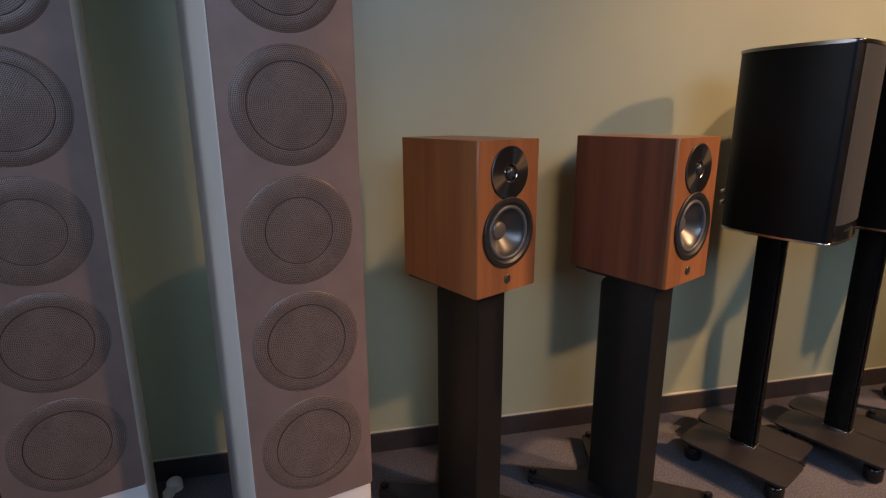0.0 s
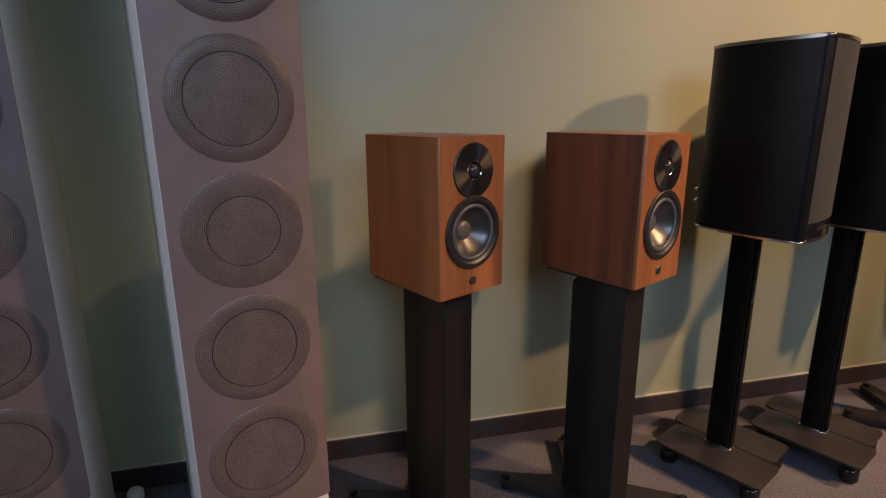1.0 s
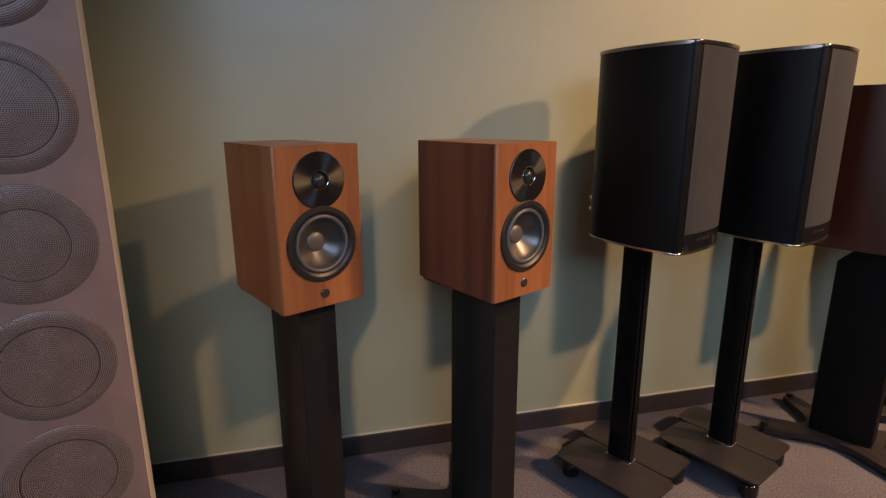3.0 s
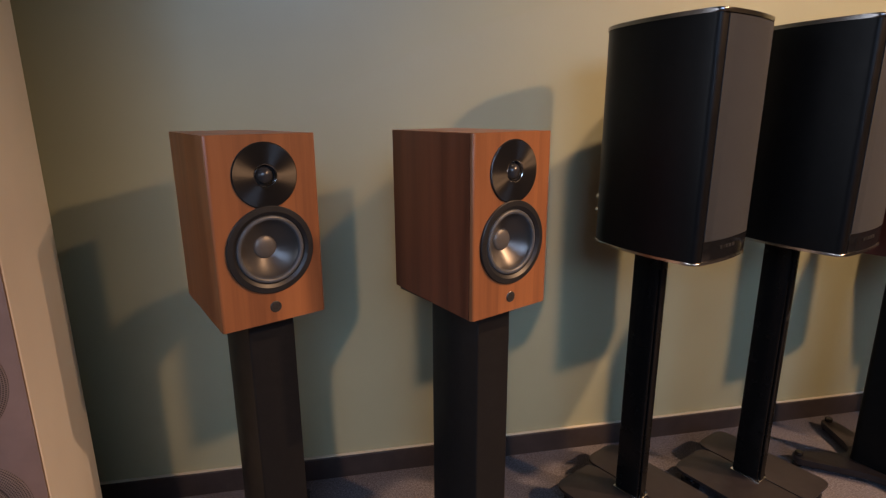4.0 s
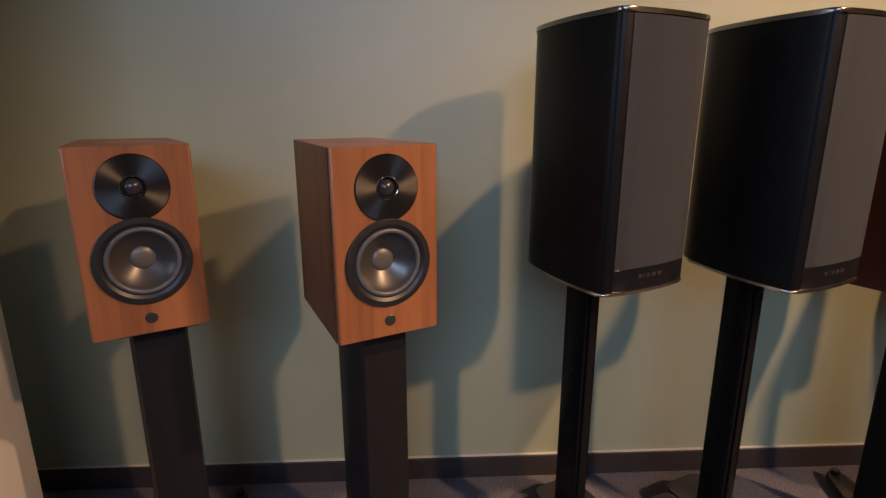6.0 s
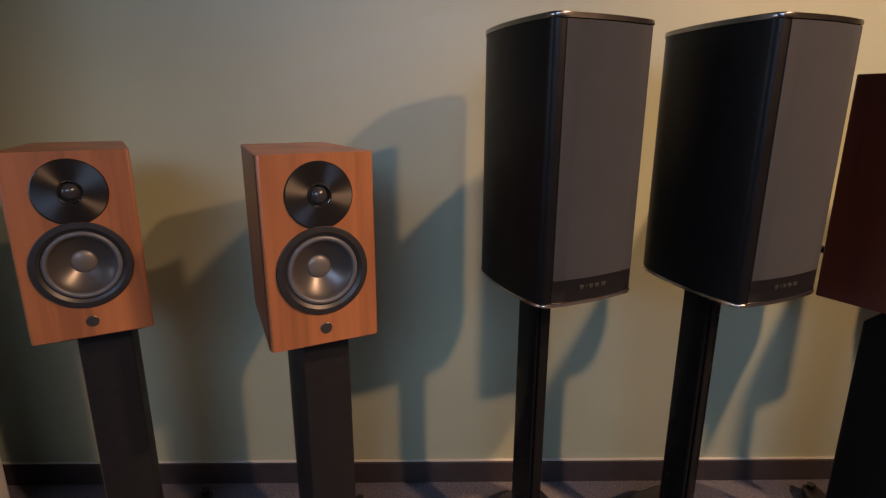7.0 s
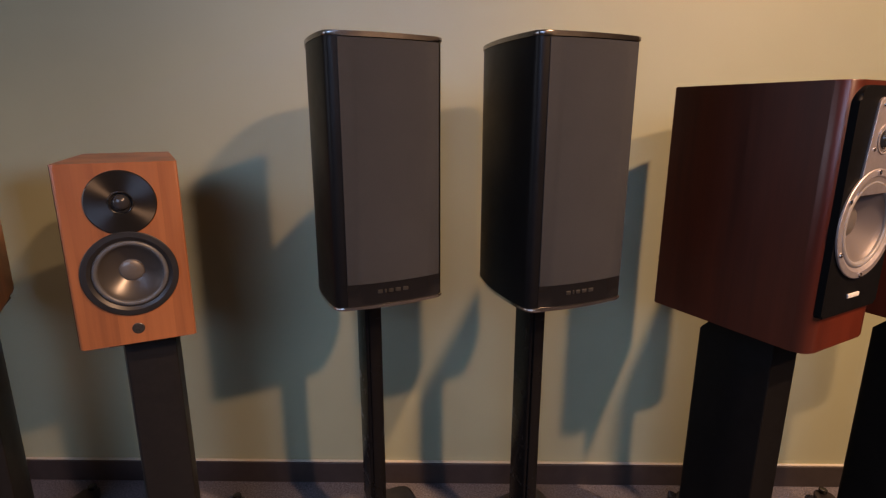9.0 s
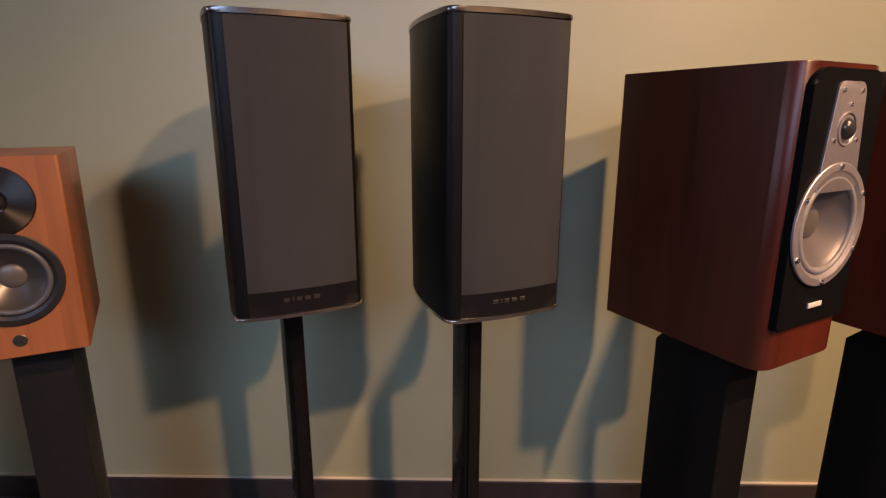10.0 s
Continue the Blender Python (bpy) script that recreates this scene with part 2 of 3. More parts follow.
def lathe(profile, steps=64):
    """Turns a profile of (radius, y) about the y axis; the front is towards -y."""
    bm = bmesh.new()
    rings = []
    for r, y in profile:
        if r < 1e-6:
            rings.append([bm.verts.new((0, y, 0))])
        else:
            rings.append([bm.verts.new((r * math.cos(2 * math.pi * i / steps), y, r * math.sin(2 * math.pi * i / steps))) for i in range(steps)])
    for p, q in zip(rings, rings[1:]):
        for i in range(steps):
            j = (i + 1) % steps
            if len(p) == 1:
                bm.faces.new((p[0], q[i], q[j]))
            elif len(q) == 1:
                bm.faces.new((p[i], p[j], q[0]))
            else:
                bm.faces.new((p[i], p[j], q[j], q[i]))
    return bm


def post(radius, z0, z1, centre=(0, 0), steps=28, bevel=0.002):
    return prism([(centre[0] + radius * math.cos(2 * math.pi * i / steps), centre[1] + radius * math.sin(2 * math.pi * i / steps)) for i in range(steps)], z0, z1, bevel)


def rounded(points, radius, steps=5):
    """Rounds the corners of a closed polygon."""
    out = []
    n = len(points)
    for i in range(n):
        p, a, b = Vector(points[i]), Vector(points[i - 1]), Vector(points[(i + 1) % n])
        r = radius[i] if isinstance(radius, (list, tuple)) else radius
        if r <= 0:
            out.append(tuple(p))
            continue
        u, w = (a - p), (b - p)
        cut = min(r, u.length * 0.48, w.length * 0.48)
        s, e = p + u.normalized() * cut, p + w.normalized() * cut
        for k in range(steps + 1):
            f = k / steps
            out.append(tuple((1 - f) ** 2 * s + 2 * f * (1 - f) * p + f * f * e))
    return out


def arc(centre, radius, a0, a1, steps):
    return [(centre[0] + radius * math.cos(radians(a0 + (a1 - a0) * i / steps)), centre[1] + radius * math.sin(radians(a0 + (a1 - a0) * i / steps))) for i in range(steps + 1)]


def thing(name, place, turn, label, category, group=""):
    ob = new(name)
    ob.matrix_world = pose(*place, 0, 0, turn)
    ob.empty_display_size = 0.05
    return tagged(ob, label, category, group)


def hollow(ob, holes):
    """Cuts round pockets (x, z, radius, y from, y to) into the front of a cabinet."""
    for x, z, r, y0, y1 in holes:
        bm = lathe([(0, y0), (r, y0), (r, y1), (0, y1)], 64)
        bmesh.ops.translate(bm, vec=(x, 0, z), verts=bm.verts)
        cutter = part("cutter", bm, BLACK)
        mod = ob.modifiers.new("pocket", "BOOLEAN")
        mod.operation, mod.object, mod.solver = "DIFFERENCE", cutter, "EXACT"
        keep = ob.parent
        ob.parent = None
        me = bpy.data.meshes.new_from_object(ob.evaluated_get(bpy.context.evaluated_depsgraph_get()))
        ob.modifiers.clear()
        ob.data = me
        bm = bmesh.new()
        bm.from_mesh(me)
        for f in bm.faces:
            f.smooth = max(abs(c) for c in f.normal) < 0.9999
        for e in bm.edges:
            e.smooth = not (len(e.link_faces) == 2 and e.calc_face_angle(0) > radians(35))
        bm.to_mesh(me)
        bm.free()
        ob.parent = keep
        bpy.data.objects.remove(cutter)


# ---------- room ----------
X0, X1, Y0, Y1, H = -2.0, 5.2, -3.0, 1.445, 3.3


def structure(name, bm, mat, label, category, smooth=False):
    return tagged(part(name, bm, mat, None, "", (0, 0, 0), smooth), label, category, "", "structure")


def span(a, b):
    return box([q - p for p, q in zip(a, b)], [(p + q) / 2 for p, q in zip(a, b)])


structure("floor", span((X0, Y0, -0.1), (X1, Y1, 0)), CARPET, "dark grey flecked carpet floor of the showroom", "floor")
structure("wall_north", span((X0 - 0.15, Y1, -0.1), (X1 + 0.15, Y1 + 0.15, H)), WALL, "matt sage green painted showroom wall", "wall")
structure("wall_east", span((X1, Y0, -0.1), (X1 + 0.15, Y1, H)), PLAIN, "plain painted side wall of the showroom", "wall")
structure("ceiling", span((X0 - 0.15, Y0 - 0.15, H), (X1 + 0.15, Y1 + 0.15, H + 0.1)), CEILING, "plain white painted showroom ceiling", "ceiling")


def joined(pieces):
    whole = bmesh.new()
    for a, b in pieces:
        piece = span(a, b)
        tmp = bpy.data.meshes.new("tmp")
        piece.to_mesh(tmp)
        piece.free()
        whole.from_mesh(tmp)
        bpy.data.meshes.remove(tmp)
    return whole


# the unseen side wall, with an opening added at the side fill lamp, from y -1.25 to 0.25 and z 0.85 to 2.15
west = joined([((X0 - 0.15, a[0], a[1]), (X0, b[0], b[1])) for a, b in (((Y0, -0.1), (-1.25, H)), ((0.25, -0.1), (Y1, H)), ((-1.25, -0.1), (0.25, 0.85)), ((-1.25, 2.15), (0.25, H)))])
structure("wall_west", west, PLAIN, "unseen plain painted side wall with an added opening at the fill lamp", "wall")
# the unseen wall behind the walk, with an opening added at the cool fill lamp, from x -0.4 to 2.5 and z 1.65 to 3.05
south = joined([((a[0], Y0 - 0.15, a[1]), (b[0], Y0, b[1])) for a, b in (((X0 - 0.15, -0.1), (-0.4, H)), ((2.5, -0.1), (X1 + 0.15, H)), ((-0.4, -0.1), (2.5, 1.65)), ((-0.4, 3.05), (2.5, H)))])
structure("wall_south", south, PLAIN, "unseen plain painted wall with an added opening at the fill lamp", "wall")

base = structure("baseboard", box((X1 - X0, 0.012, 0.064), ((X0 + X1) / 2, Y1 - 0.006, 0.032), 0.0025), SKIRT, "dark brown vinyl skirting along the wall", "baseboard")
structure("trim", box((X1 - X0, 0.008, 0.0022), ((X0 + X1) / 2, Y1 - 0.004, 0.0653)), CAULK, "thin pale bead along the top of the skirting", "trim")


# ---------- walnut bookshelf speaker ----------
def driver_parts(speaker, y, z, outer, roll, cone, cap, ring_mat, roll_mat, cone_mat, name="woofer"):
    """A woofer: trim ring, rubber roll, cone and dust cap, facing -y."""
    ring = part(name, lathe([(outer, y), (outer, y - 0.0028), (outer - 0.0012, y - 0.0038), (roll + 0.0065, y - 0.0042), (roll + 0.0045, y - 0.003), (roll + 0.001, y - 0.001), (roll - 0.001, y + 0.003), (roll - 0.001, y + 0.008)]), ring_mat, speaker, "", (0, 0, z), True, 20)
    rp = []
    for i in range(11):
        a = math.pi * i / 10
        mid, half = (roll + cone) / 2, (roll - cone) / 2
        rp.append((mid + half * math.cos(a), y + 0.002 - half * 1.0 * math.sin(a)))
    part("surround", lathe(rp + [(cone, y + 0.004)]), roll_mat, ring)
    cp = []
    for i in range(13):
        f = i / 12
        r = cone + (cap - cone) * f
        cp.append((r, y + 0.003 + 0.024 * f ** 0.8))
    part("cone", lathe(cp), cone_mat, ring)
    dp = []
    for i in range(9):
        a = math.pi / 2 * i / 8
        dp.append((cap * 1.04 * math.cos(a), y + 0.0275 - 0.0065 * math.sin(a)))
    dp[-1] = (0, dp[-1][1])
    part("dust_cap", lathe(dp), CAP, ring)
    return ring


def dome_profile(r, y, height, ring, depth):
    prof = [(ring * 1.25, y), (ring * 1.12, y + depth * 0.25), (ring, y + depth), (r * 1.08, y + depth)]
    for i in range(9):
        a = math.pi / 2 * i / 8
        prof.append((r * math.cos(a), y + depth - height * math.sin(a)))
    prof[-1] = (0, prof[-1][1])
    return prof


def bookshelf(place, turn, label, striped=False):
    w, d, h, back = 0.18, 0.256, 0.313, 0.152
    s = thing("bookshelf_speaker", place, turn, label, "speaker", "walnut speakers")
    cab = rounded([(-w / 2, -d / 2), (w / 2, -d / 2), (back / 2, d / 2), (-back / 2, d / 2)], [0.005, 0.005, 0.002, 0.002])
    cabinet = part("cabinet", prism(cab, 0, h, 0.0015), WALNUT, s)
    if striped:
        # thin skin on the left side: banded grain, with shade put into its colour
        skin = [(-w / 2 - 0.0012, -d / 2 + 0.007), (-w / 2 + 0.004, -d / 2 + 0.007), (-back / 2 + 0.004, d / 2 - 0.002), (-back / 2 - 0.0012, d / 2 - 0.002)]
        part("side_panel", prism(skin, 0.001, h - 0.001), WALNUT_STRIPED_SHADED, s, "striped walnut side veneer, darkened for shade")
    f = -d / 2
    hollow(cabinet, [(0, 0.126, 0.0585, f - 0.02, f + 0.045), (0, 0.248, 0.021, f - 0.02, f + 0.02)])
    plate = part("tweeter_plate", lathe([(0.0535, f), (0.0535, f - 0.002), (0.052, f - 0.0032), (0.0195, f - 0.0034), (0.0185, f - 0.002), (0.0175, f - 0.001)]), DISC, s, "spun black tweeter plate with circular brushing", (0, 0, 0.248))
    part("dome", lathe([(0.0165, f + 0.001), (0.0155, f + 0.0045), (0.0138, f + 0.003)] + [(0.0132 * math.cos(math.pi / 2 * i / 8), f + 0.002 - 0.0105 * math.sin(math.pi / 2 * i / 8)) for i in range(8)] + [(0, f - 0.0085)], 48), DOME, plate, "glossy black soft dome")
    part("collar", lathe([(0.0188, f - 0.0022), (0.0182, f - 0.0038), (0.0174, f - 0.0032), (0.0162, f + 0.003)], 48), CHROME, plate, "thin bright ring round the dome")
    driver_parts(s, f - 0.0005, 0.126, 0.0735, 0.0575, 0.0485, 0.019, RUBBER, SURROUND, CONE)
    badge = lathe([(0.0098, f), (0.0098, f - 0.0012), (0.0088, f - 0.002), (0, f - 0.002)], 32)
    part("badge", badge, BADGE, s, "small round dark metal badge", (0, 0, 0.027))
    part("terminal_plate", box((0.09, 0.004, 0.07), (0.02, d / 2 + 0.002, 0.065), 0.001), BLACK, s)
    for x in (0.01, 0.06):
        part("terminal", lathe([(0.008, 0.024), (0.0085, 0.018), (0.0075, 0.012), (0.005, 0.01), (0.005, 0.0)], 20), GLOSS, s, "", (x, d / 2 + 0.002, 0.058))
    part("foot_pad", box((0.15, 0.2, 0.006), (0, 0.014, -0.003), 0.001), BLACK, s)
    return s


# ---------- column stand with a cross-shaped foot ----------
def column_stand(place, turn, top, label, coat, back=0.074):
    s = thing("speaker_stand", place, turn, label, "speaker stand", "column stands")
    sec = rounded([(-0.042, -0.076), (0.042, -0.076), (0.052, -0.01), (0.038, back), (-0.038, back), (-0.052, -0.01)], [0.004, 0.004, 0.05, 0.016, 0.016, 0.05], 6)
    bm = prism(sec, 0.02, top - 0.008)
    # the back of the column is cut off at a slant under the top plate
    geom = list(bm.verts) + list(bm.edges) + list(bm.faces)
    cut = bmesh.ops.bisect_plane(bm, geom=geom, plane_co=(0, 0.046, top - 0.008), plane_no=(0, 0.72, 0.69), clear_outer=True)
    rim = [e for e in cut["geom_cut"] if isinstance(e, bmesh.types.BMEdge)]
    if rim:
        bmesh.ops.contextual_create(bm, geom=rim)
    part("column", bm, coat, s)
    part("top_plate", box((0.13, 0.19, 0.008), (0, 0, top - 0.004), 0.0015), BLACK, s)
    tips = [(-0.128, 0.184), (0.135, 0.184), (0.135, -0.178), (-0.128, -0.178)]
    cross = []
    for i, (tx, ty) in enumerate(tips):
        t = Vector((tx, ty))
        along = t.normalized()
        across = Vector((along.y, -along.x))
        e0, e1 = t - across * 0.02 + along * 0.012, t + across * 0.02 + along * 0.012
        cross.append((tuple(e0), tuple(e1)))
    outline, radii = [], []
    inner = [(0.0, 0.075), (0.062, 0.0), (0.0, -0.075), (-0.062, 0.0)]
    for i in range(4):
        outline += [cross[i][0], cross[i][1], inner[i]]
        radii += [0.016, 0.016, 0.06]
    part("cross_foot", prism(rounded(outline, radii, 6), 0.012, 0.03, 0.003), BASEPLATE, s)
    for tx, ty in tips:
        foot = part("levelling_foot", post(0.013, 0.0, 0.012, (tx, ty), 24), GLOSS, s)
        part("thumb_screw", post(0.0105, 0.03, 0.042, (tx, ty), 18, 0.003), GLOSS, foot)
    return s


# ---------- black ribbon speaker with a curved cabinet ----------
def boat(front, back, depth, bulge, crown):
    """The plan of the cabinet: a crowned front and sides that curve in towards a rounded back."""
    right = []
    for f in [0.0] + [0.1 + 0.9 * i / 18 for i in range(19)]:
        x = front / 2 + (back / 2 - front / 2) * f ** 1.7 + bulge * math.sin(math.pi * f)
        x -= 0.022 * max(0.0, (f - 0.76) / 0.24) ** 2.6
        right.append((x, -depth / 2 + depth * f))
    crownpts = []
    for i in range(9):
        f = 0.13 + 0.74 * i / 8
        crownpts.append((-front / 2 + front * f, -depth / 2 - crown * (1 - (2 * f - 1) ** 2)))
    left = [(-x, y) for x, y in right][::-1]
    return left + crownpts + right


def ribbon_speaker(place, turn, label):
    w, d, h = 0.2, 0.27, 0.45
    s = thing("ribbon_speaker", place, turn, label, "speaker", "black speakers")
    raw = boat(w, 0.13, d, 0.011, 0.010)
    plan = rounded(raw, [0.02 if i in (19, 29) else 0.006 if i in (0, len(raw) - 1) else 0.0 for i in range(len(raw))])
    body = [(x * 0.985, y * 0.985) for x, y in plan]
    part("cabinet", prism(body, 0.0055, h - 0.0075), BODY, s, "", angle=50)
    for name, z0, z1, mat in (("top_plate", h - 0.0075, h, RIM), ("bottom_plate", 0.0, 0.0055, BRIGHT)):
        part(name, prism(plan, z0, z1, 0.0022, 3), mat, s, "dark brushed metal plate with a bright rim", angle=50)
    part("top_inlay", prism([(x * 0.965, y * 0.965) for x, y in plan], h, h + 0.001), GLOSS, s, angle=50)
    # the cloth-covered front follows the crown of the cabinet
    def crowned(x0, x1, z0, z1, lift, thick):
        pts = []
        for i in range(13):
            x = x0 + (x1 - x0) * i / 12
            y = -d / 2 - 0.010 * (1 - (2 * x / w) ** 2)
            pts.append((x, y * 0.985 - lift))
        back = [(x, y + thick) for x, y in pts][::-1]
        return prism(pts + back, z0, z1, 0.0008)
    part("grille", crowned(-0.08, 0.0905, 0.045, h - 0.009, 0.0012, 0.004), GRILLE, s, "dark grey woven cloth grille", angle=50)
    part("logo_band", crowned(-0.081, 0.091, 0.006, 0.0445, 0.0005, 0.004), GLOSS, s, "gloss black band below the grille", angle=50)
    for i, wd in enumerate((0.009, 0.0035, 0.0085, 0.0095, 0.01)):
        x = (-0.0245, -0.0145, -0.005, 0.008, 0.0225)[i]
        y = (-d / 2 - 0.010 * (1 - (2 * x / w) ** 2)) * 0.985 - 0.0012
        part("raised_mark", box((wd, 0.0016, 0.0064), (x, y, 0.029), 0.0004, 1), LETTER, s, "small grey metal mark on the band")
    part("stand_adapter", box((0.09, 0.12, 0.012), (0, 0.01, -0.006), 0.003), BLACK, s)
    for z in (0.062, 0.092):
        for x in (-0.022, 0.022):
            knob = lathe([(0.0, 0.017), (0.006, 0.017), (0.0068, 0.015), (0.0068, 0.008), (0.004, 0.007), (0.004, 0.0)], 20)
            part("terminal", knob, CHROME, s, "chrome screw terminal", (x, d / 2 - 0.002, z))
    return s


def pole_stand(place, turn, top, label):
    s = thing("speaker_stand", place, turn, label, "speaker stand", "pole stands")
    low = 0.067
    part("pole", box((0.034, 0.062, top - low), (0.003, 0.017, (top + low) / 2), 0.004, 3, "upright"), POLE, s)
    part("cable_cover", box((0.022, 0.006, top - low - 0.004), (0.003, -0.0165, (top + low) / 2), 0.002, 2, "upright"), POLE, s)
    part("weld_collar", box((0.04, 0.072, 0.003), (0.003, 0.015, low + 0.0015), 0.001), CHROME, s, "bright metal edge at the foot of the pole")
    for x0, x1, y0, y1 in ((-0.128, 0.0145, -0.14, 0.145), (0.0185, 0.138, -0.122, 0.166)):
        shape = rounded([(x0, y0), (x1, y0), (x1, y1), (x0, y1)], [0.02, 0.02, 0.03, 0.03], 5)
        part("base_plate", prism(shape, low - 0.0075, low, 0.0015), BASEPLATE, s)
    part("hex_bolt", post(0.0045, low, low + 0.006, (0.0255, -0.012), 6, 0.001), GLOSS, s)
    for x, y in ((-0.09, -0.108), (-0.09, 0.112), (0.112, -0.092), (0.112, 0.132)):
        foot = part("foot", prism(arc((x, y), 0.0235, 0, 345, 23), 0.0, 0.045, 0.011, 4), GLOSS, s, "rounded glossy black foot")
        part("foot_stem", post(0.011, 0.0445, 0.06, (x, y), 20), GLOSS, foot)
    return s


# ---------- rosewood speaker ----------
def rosewood_speaker(place, turn, label):
    w, d, h = 0.2, 0.312, 0.446
    s = thing("rosewood_speaker", place, turn, label, "speaker", "rosewood speakers")
    cab = rounded([(-w / 2, -d / 2), (w / 2, -d / 2), (w / 2, d / 2), (-w / 2, d / 2)], [0.026, 0.026, 0.004, 0.004], 7)
    cabinet = part("cabinet", prism(cab, 0, h, 0.002), ROSEWOOD, s)
    f = -d / 2
    face = rounded([(-0.09, 0.066), (0.09, 0.066), (0.09, h - 0.024), (0.072, h - 0.008), (-0.072, h - 0.008), (-0.09, h - 0.024)], [0.006, 0.006, 0.012, 0.012, 0.012, 0.012])
    baffle = part("baffle", slab(face, f - 0.008, f + 0.008, 0.006, 3), BAFFLE, s, "thick matt black front baffle")
    g = f - 0.008
    cz, rr = 0.2185, 0.092
    tw = 0.357
    hollow(cabinet, [(0, cz, 0.0772, f - 0.02, f + 0.04)])
    hollow(baffle, [(0, cz, 0.0772, f - 0.06, f + 0.02), (0, tw, 0.024, f - 0.06, f + 0.02)])
    plate_shape = rounded([(-0.052, cz + 0.05), (0.052, cz + 0.05), (0.034, 0.421), (-0.034, 0.421)], [0.0, 0.0, 0.014, 0.014])
    plate = part("tweeter_plate", slab(plate_shape, g - 0.0035, g + 0.001, 0.001), SILVER, s, "tapered silver tweeter plate")
    part("dome", lathe([(0.0225, g - 0.0036), (0.0215, g - 0.0048), (0.019, g - 0.003), (0.0165, g + 0.001)] + [(0.0155 * math.cos(math.pi / 2 * i / 8), g - 0.001 - 0.0125 * math.sin(math.pi / 2 * i / 8)) for i in range(8)] + [(0, g - 0.0135)], 48), DOME, plate, "glossy black soft dome", (0, 0, tw))
    part("collar", lathe([(0.024, g - 0.003), (0.0235, g - 0.0052), (0.0215, g - 0.005), (0.0195, g - 0.0025)], 48), SILVER, plate, "", (0, 0, tw))
    for x, z in ((-0.024, 0.409), (0.024, 0.409), (0.0, tw + 0.033), (-0.029, tw - 0.016), (0.029, tw - 0.016)):
        part("screw", lathe([(0.0032, g - 0.0035), (0.003, g - 0.0052), (0.0016, g - 0.0054), (0.0014, g - 0.0044), (0, g - 0.0044)], 14), CHROME, plate, "", (x, 0, z))
    ring = driver_parts(s, g - 0.001, cz, rr, 0.0745, 0.0645, 0.024, SILVER, SURROUND_GREY, CONE_GREY)
    for i in range(6):
        a = radians(90 + 60 * i)
        part("screw", lathe([(0.0042, g - 0.004), (0.004, g - 0.0072), (0.0022, g - 0.0076), (0.002, g - 0.006), (0, g - 0.006)], 14), CHROME, ring, "", (0.086 * math.cos(a), 0, 0.086 * math.sin(a)))
    part("badge", box((0.036, 0.003, 0.0075), (0, g - 0.0015, 0.096), 0.0008), PLATE, s, "small bright metal badge")
    for x in (-0.06, 0.06):
        part("terminal", lathe([(0.0, 0.026), (0.007, 0.026), (0.008, 0.022), (0.008, 0.012), (0.005, 0.01), (0.005, 0.0)], 20), GLOSS, s, "", (x, d / 2, 0.09))
    return s


SURROUND_GREY = satin("grey_rubber_roll", (0.2, 0.195, 0.195), 0.4, 0, 0.1, 80)


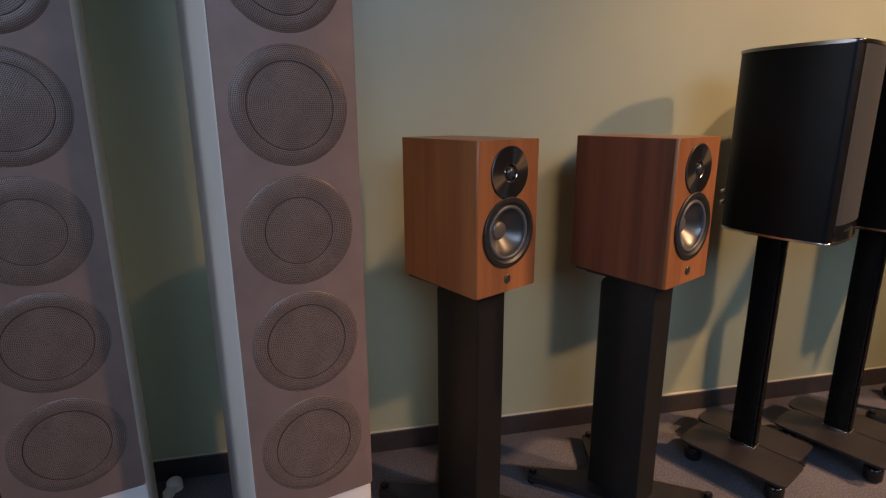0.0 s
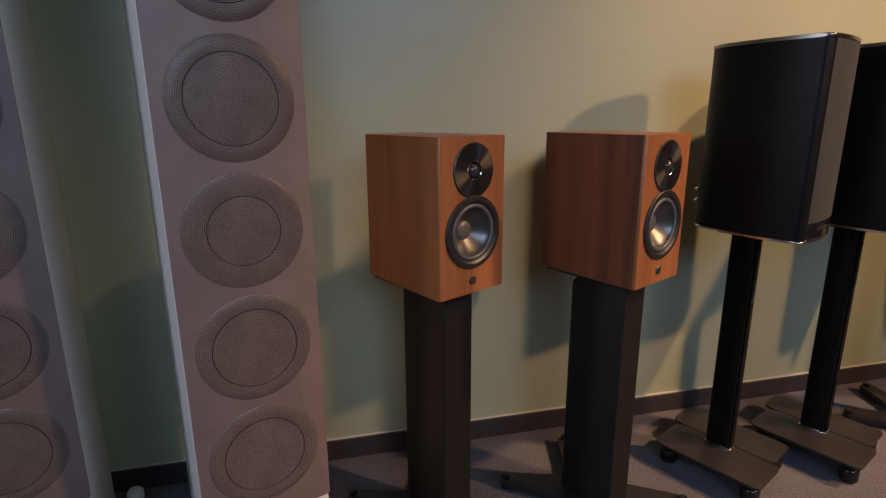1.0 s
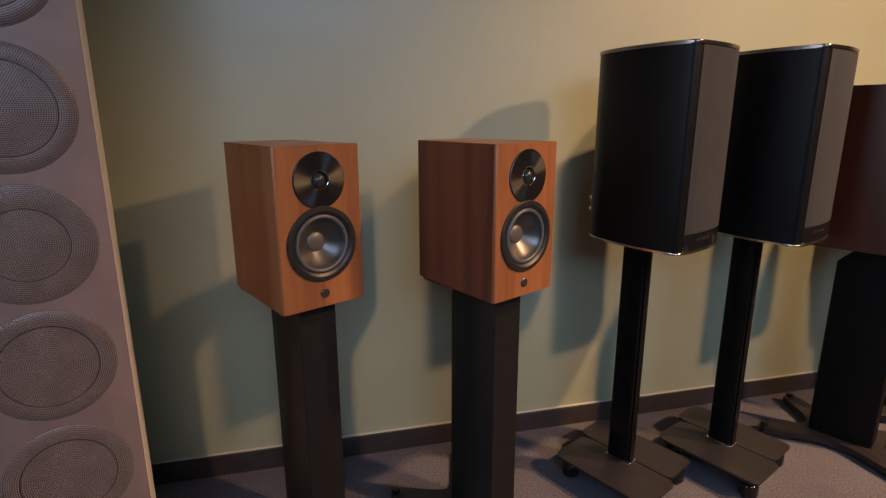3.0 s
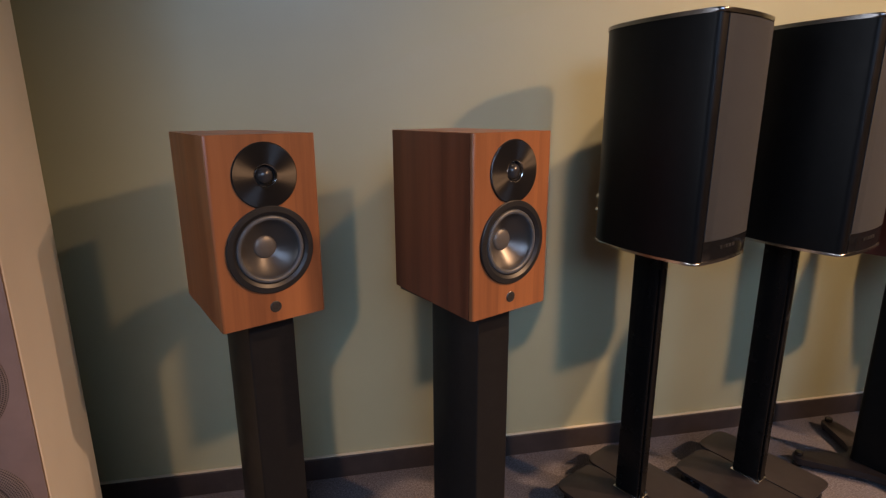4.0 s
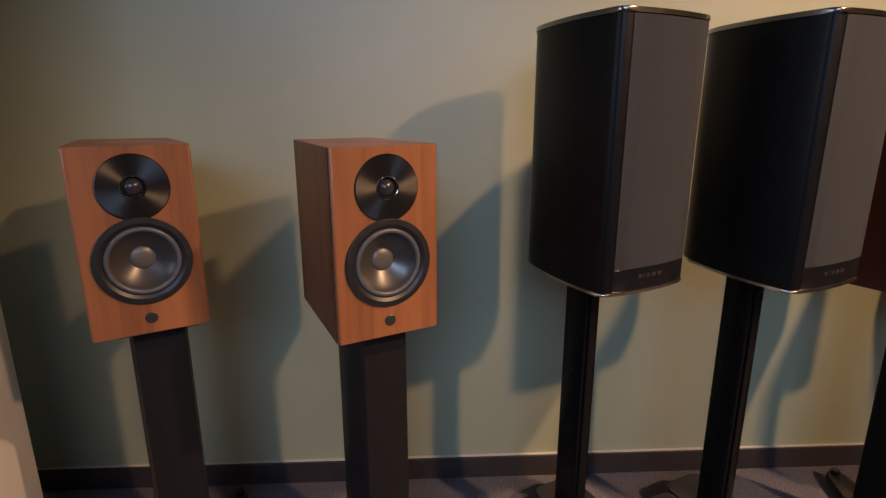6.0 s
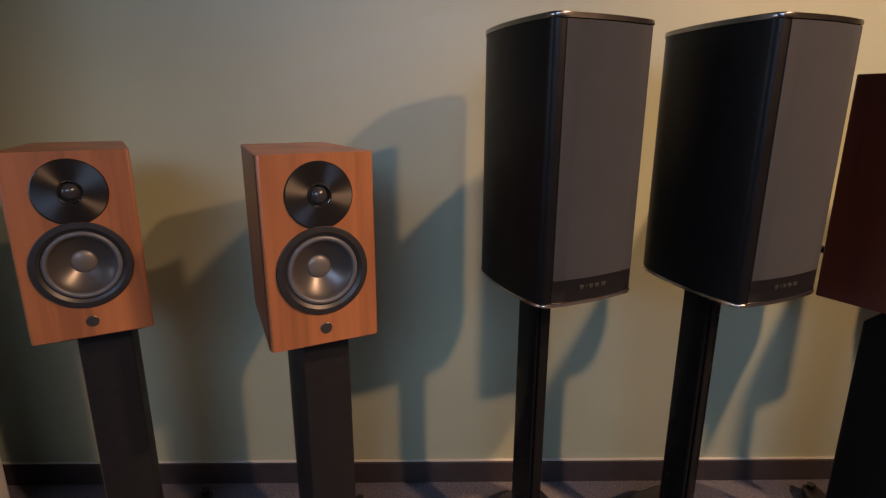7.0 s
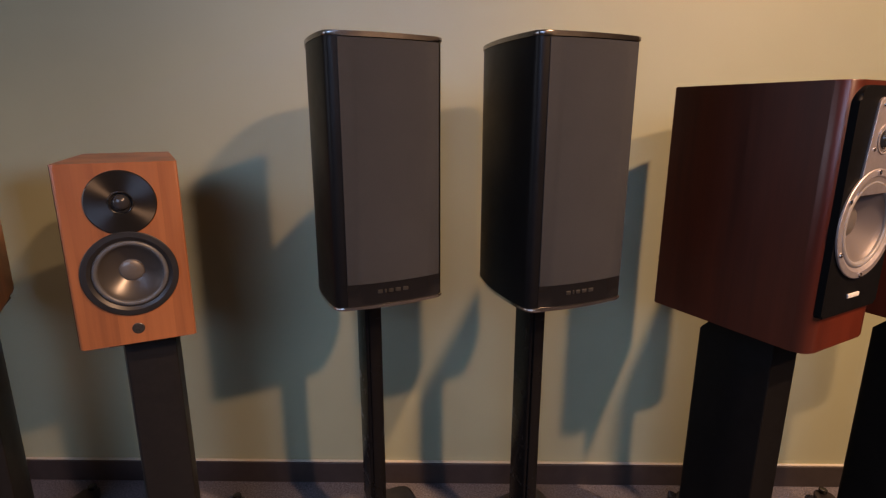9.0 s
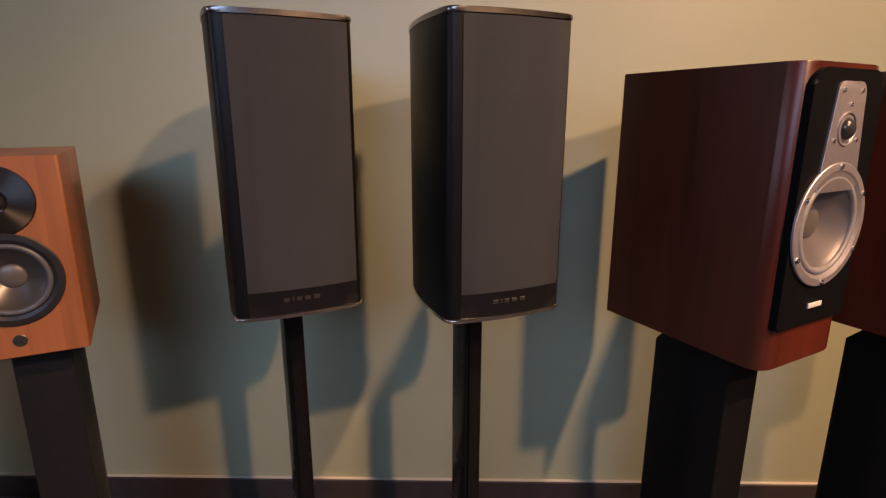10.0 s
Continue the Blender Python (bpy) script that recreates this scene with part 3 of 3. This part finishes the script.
# ---------- white tower speaker with a perforated front ----------
def tower(place, turn, label):
    w, d, h = 0.204, 0.42, 1.55
    s = thing("tower_speaker", place, turn, label, "speaker", "tower speakers")
    cab = rounded([(-w / 2, -d / 2), (w / 2, -d / 2), (w / 2, d / 2), (-w / 2, d / 2)], [0.006, 0.006, 0.03, 0.03])
    part("cabinet", prism(cab, 0.03, h, 0.002), WHITE, s)
    part("plinth", box((w + 0.02, d - 0.02, 0.018), (0, 0, 0.021), 0.004), BLACK, s)
    for x in (-0.142, 0.142):
        for y in (-0.238, 0.238):
            arm = prism(rounded([(x * 0.55, y * 0.62), (x * 0.75, y * 0.55), (x * 1.08, y * 0.97), (x * 0.95, y * 1.05)], 0.008), 0.008, 0.02, 0.002)
            outrigger = part("outrigger", arm, WHITE, s, "white metal outrigger foot")
            cap = lathe([(0.0, -0.034)] + [(0.02 * math.sin(math.pi / 2 * i / 6), -0.02 - 0.014 * math.cos(math.pi / 2 * i / 6)) for i in range(1, 7)] + [(0.02, 0.0), (0.0, 0.0)], 28)
            bmesh.ops.rotate(cap, cent=(0, 0, 0), matrix=Matrix.Rotation(radians(-90), 3, "X"), verts=cap.verts)
            part("foot_cap", cap, WHITE, outrigger, "", (x, y, 0))
    f = -d / 2
    panel = part("grille_panel", slab(rounded([(-w / 2 + 0.001, 0.335), (w / 2 - 0.001, 0.335), (w / 2 - 0.001, h - 0.03), (-w / 2 + 0.001, h - 0.03)], 0.004), f - 0.009, f - 0.001, 0.002), PANEL, s, "mauve grey metal grille panel")
    y = f - 0.009
    for i, z in enumerate((1.372, 1.188, 1.003, 0.819, 0.636, 0.451)):
        r = 0.0855
        inner = 0.0515 if i == 3 else 0.0625
        if i == 3:
            prof = [(r, y), (r - 0.0015, y - 0.0009), (0.079, y - 0.0016), (0.068, y - 0.0028), (0.058, y - 0.003), (inner + 0.0009, y - 0.0026)]
        else:
            prof = [(r, y), (r - 0.002, y - 0.001), (r - 0.008, y - 0.0024), (r - 0.014, y - 0.003), (r - 0.019, y - 0.0028), (inner + 0.0009, y - 0.0026)]
        ring = part("grille_ring", lathe(prof, 72), PERF, panel, "pierced metal ring", (0, 0, z))
        part("groove", lathe([(inner + 0.0009, y - 0.0026), (inner + 0.0006, y - 0.0012), (inner - 0.0006, y - 0.0012), (inner - 0.0009, y - 0.0026)], 72), GROOVE, panel, "", (0, 0, z))
        part("grille_disc", lathe([(inner - 0.0009, y - 0.0026), (inner * 0.6, y - 0.0035), (inner * 0.25, y - 0.0042), (0, y - 0.0044)], 72), PERF, panel, "pierced metal disc", (0, 0, z))
    return s


# ---------- the row along the wall ----------
def from_front(front, turn, depth):
    """The middle of a thing whose front's middle is given."""
    a = radians(turn)
    return front[0] - math.sin(a) * depth / 2, front[1] + math.cos(a) * depth / 2


ax, ay = from_front((0.801, 1.0165), 28.0, 0.256)
bx, by = from_front((1.205, 0.984), 26.5, 0.256)
bookshelf((ax, ay, 0.629), 28.0, "small walnut veneer bookshelf speaker on a black column stand")
bookshelf((bx, by, 0.629), 26.5, "walnut bookshelf speaker with one striped, shade-darkened side on a black column stand", True)
column_stand((ax + 0.008, ay + 0.004, 0), 28.0, 0.623, "black metal column stand with a cross-shaped foot on carpet", STAND)
column_stand((bx + 0.008, by + 0.004, 0), 28.0, 0.623, "black metal column stand with a cross-shaped foot on carpet", STAND)

cx, cy = from_front((1.646, 1.015), 26.0, 0.27)
dx, dy = from_front((1.971, 1.012), 23.5, 0.27)
for x, y, turn in ((cx, cy, 26.0), (dx, dy, 23.5)):
    ribbon_speaker((x, y, 0.692), turn, "tall black speaker with curved sides and a grey cloth grille")
    pole_stand((x, y, 0), turn, 0.68, "black pole stand with a split base plate on rounded feet")

ex, ey = from_front((2.4315, 1.001), 29.5, 0.312)
fx, fy = from_front((2.805, 1.01), 29.5, 0.312)
for x, y in ((ex, ey), (fx, fy)):
    rosewood_speaker((x, y, 0.625), 29.5, "dark red rosewood speaker with a silver-trimmed woofer, on a black stand")
    column_stand((x, y, 0), 29.0, 0.625, "black metal column stand with a cross-shaped foot on carpet", STAND_BLACK, 0.088)

kx, ky = from_front((0.3945, 0.8375), 17.0, 0.42)
tower((kx, ky, 0), 17.0, "tall white tower speaker with a pierced mauve grey front")
jx, jy = from_front((-0.0115, 0.925), 17.0, 0.42)
tower((jx, jy, 0), 17.0, "tall white tower speaker with a pierced mauve grey front")
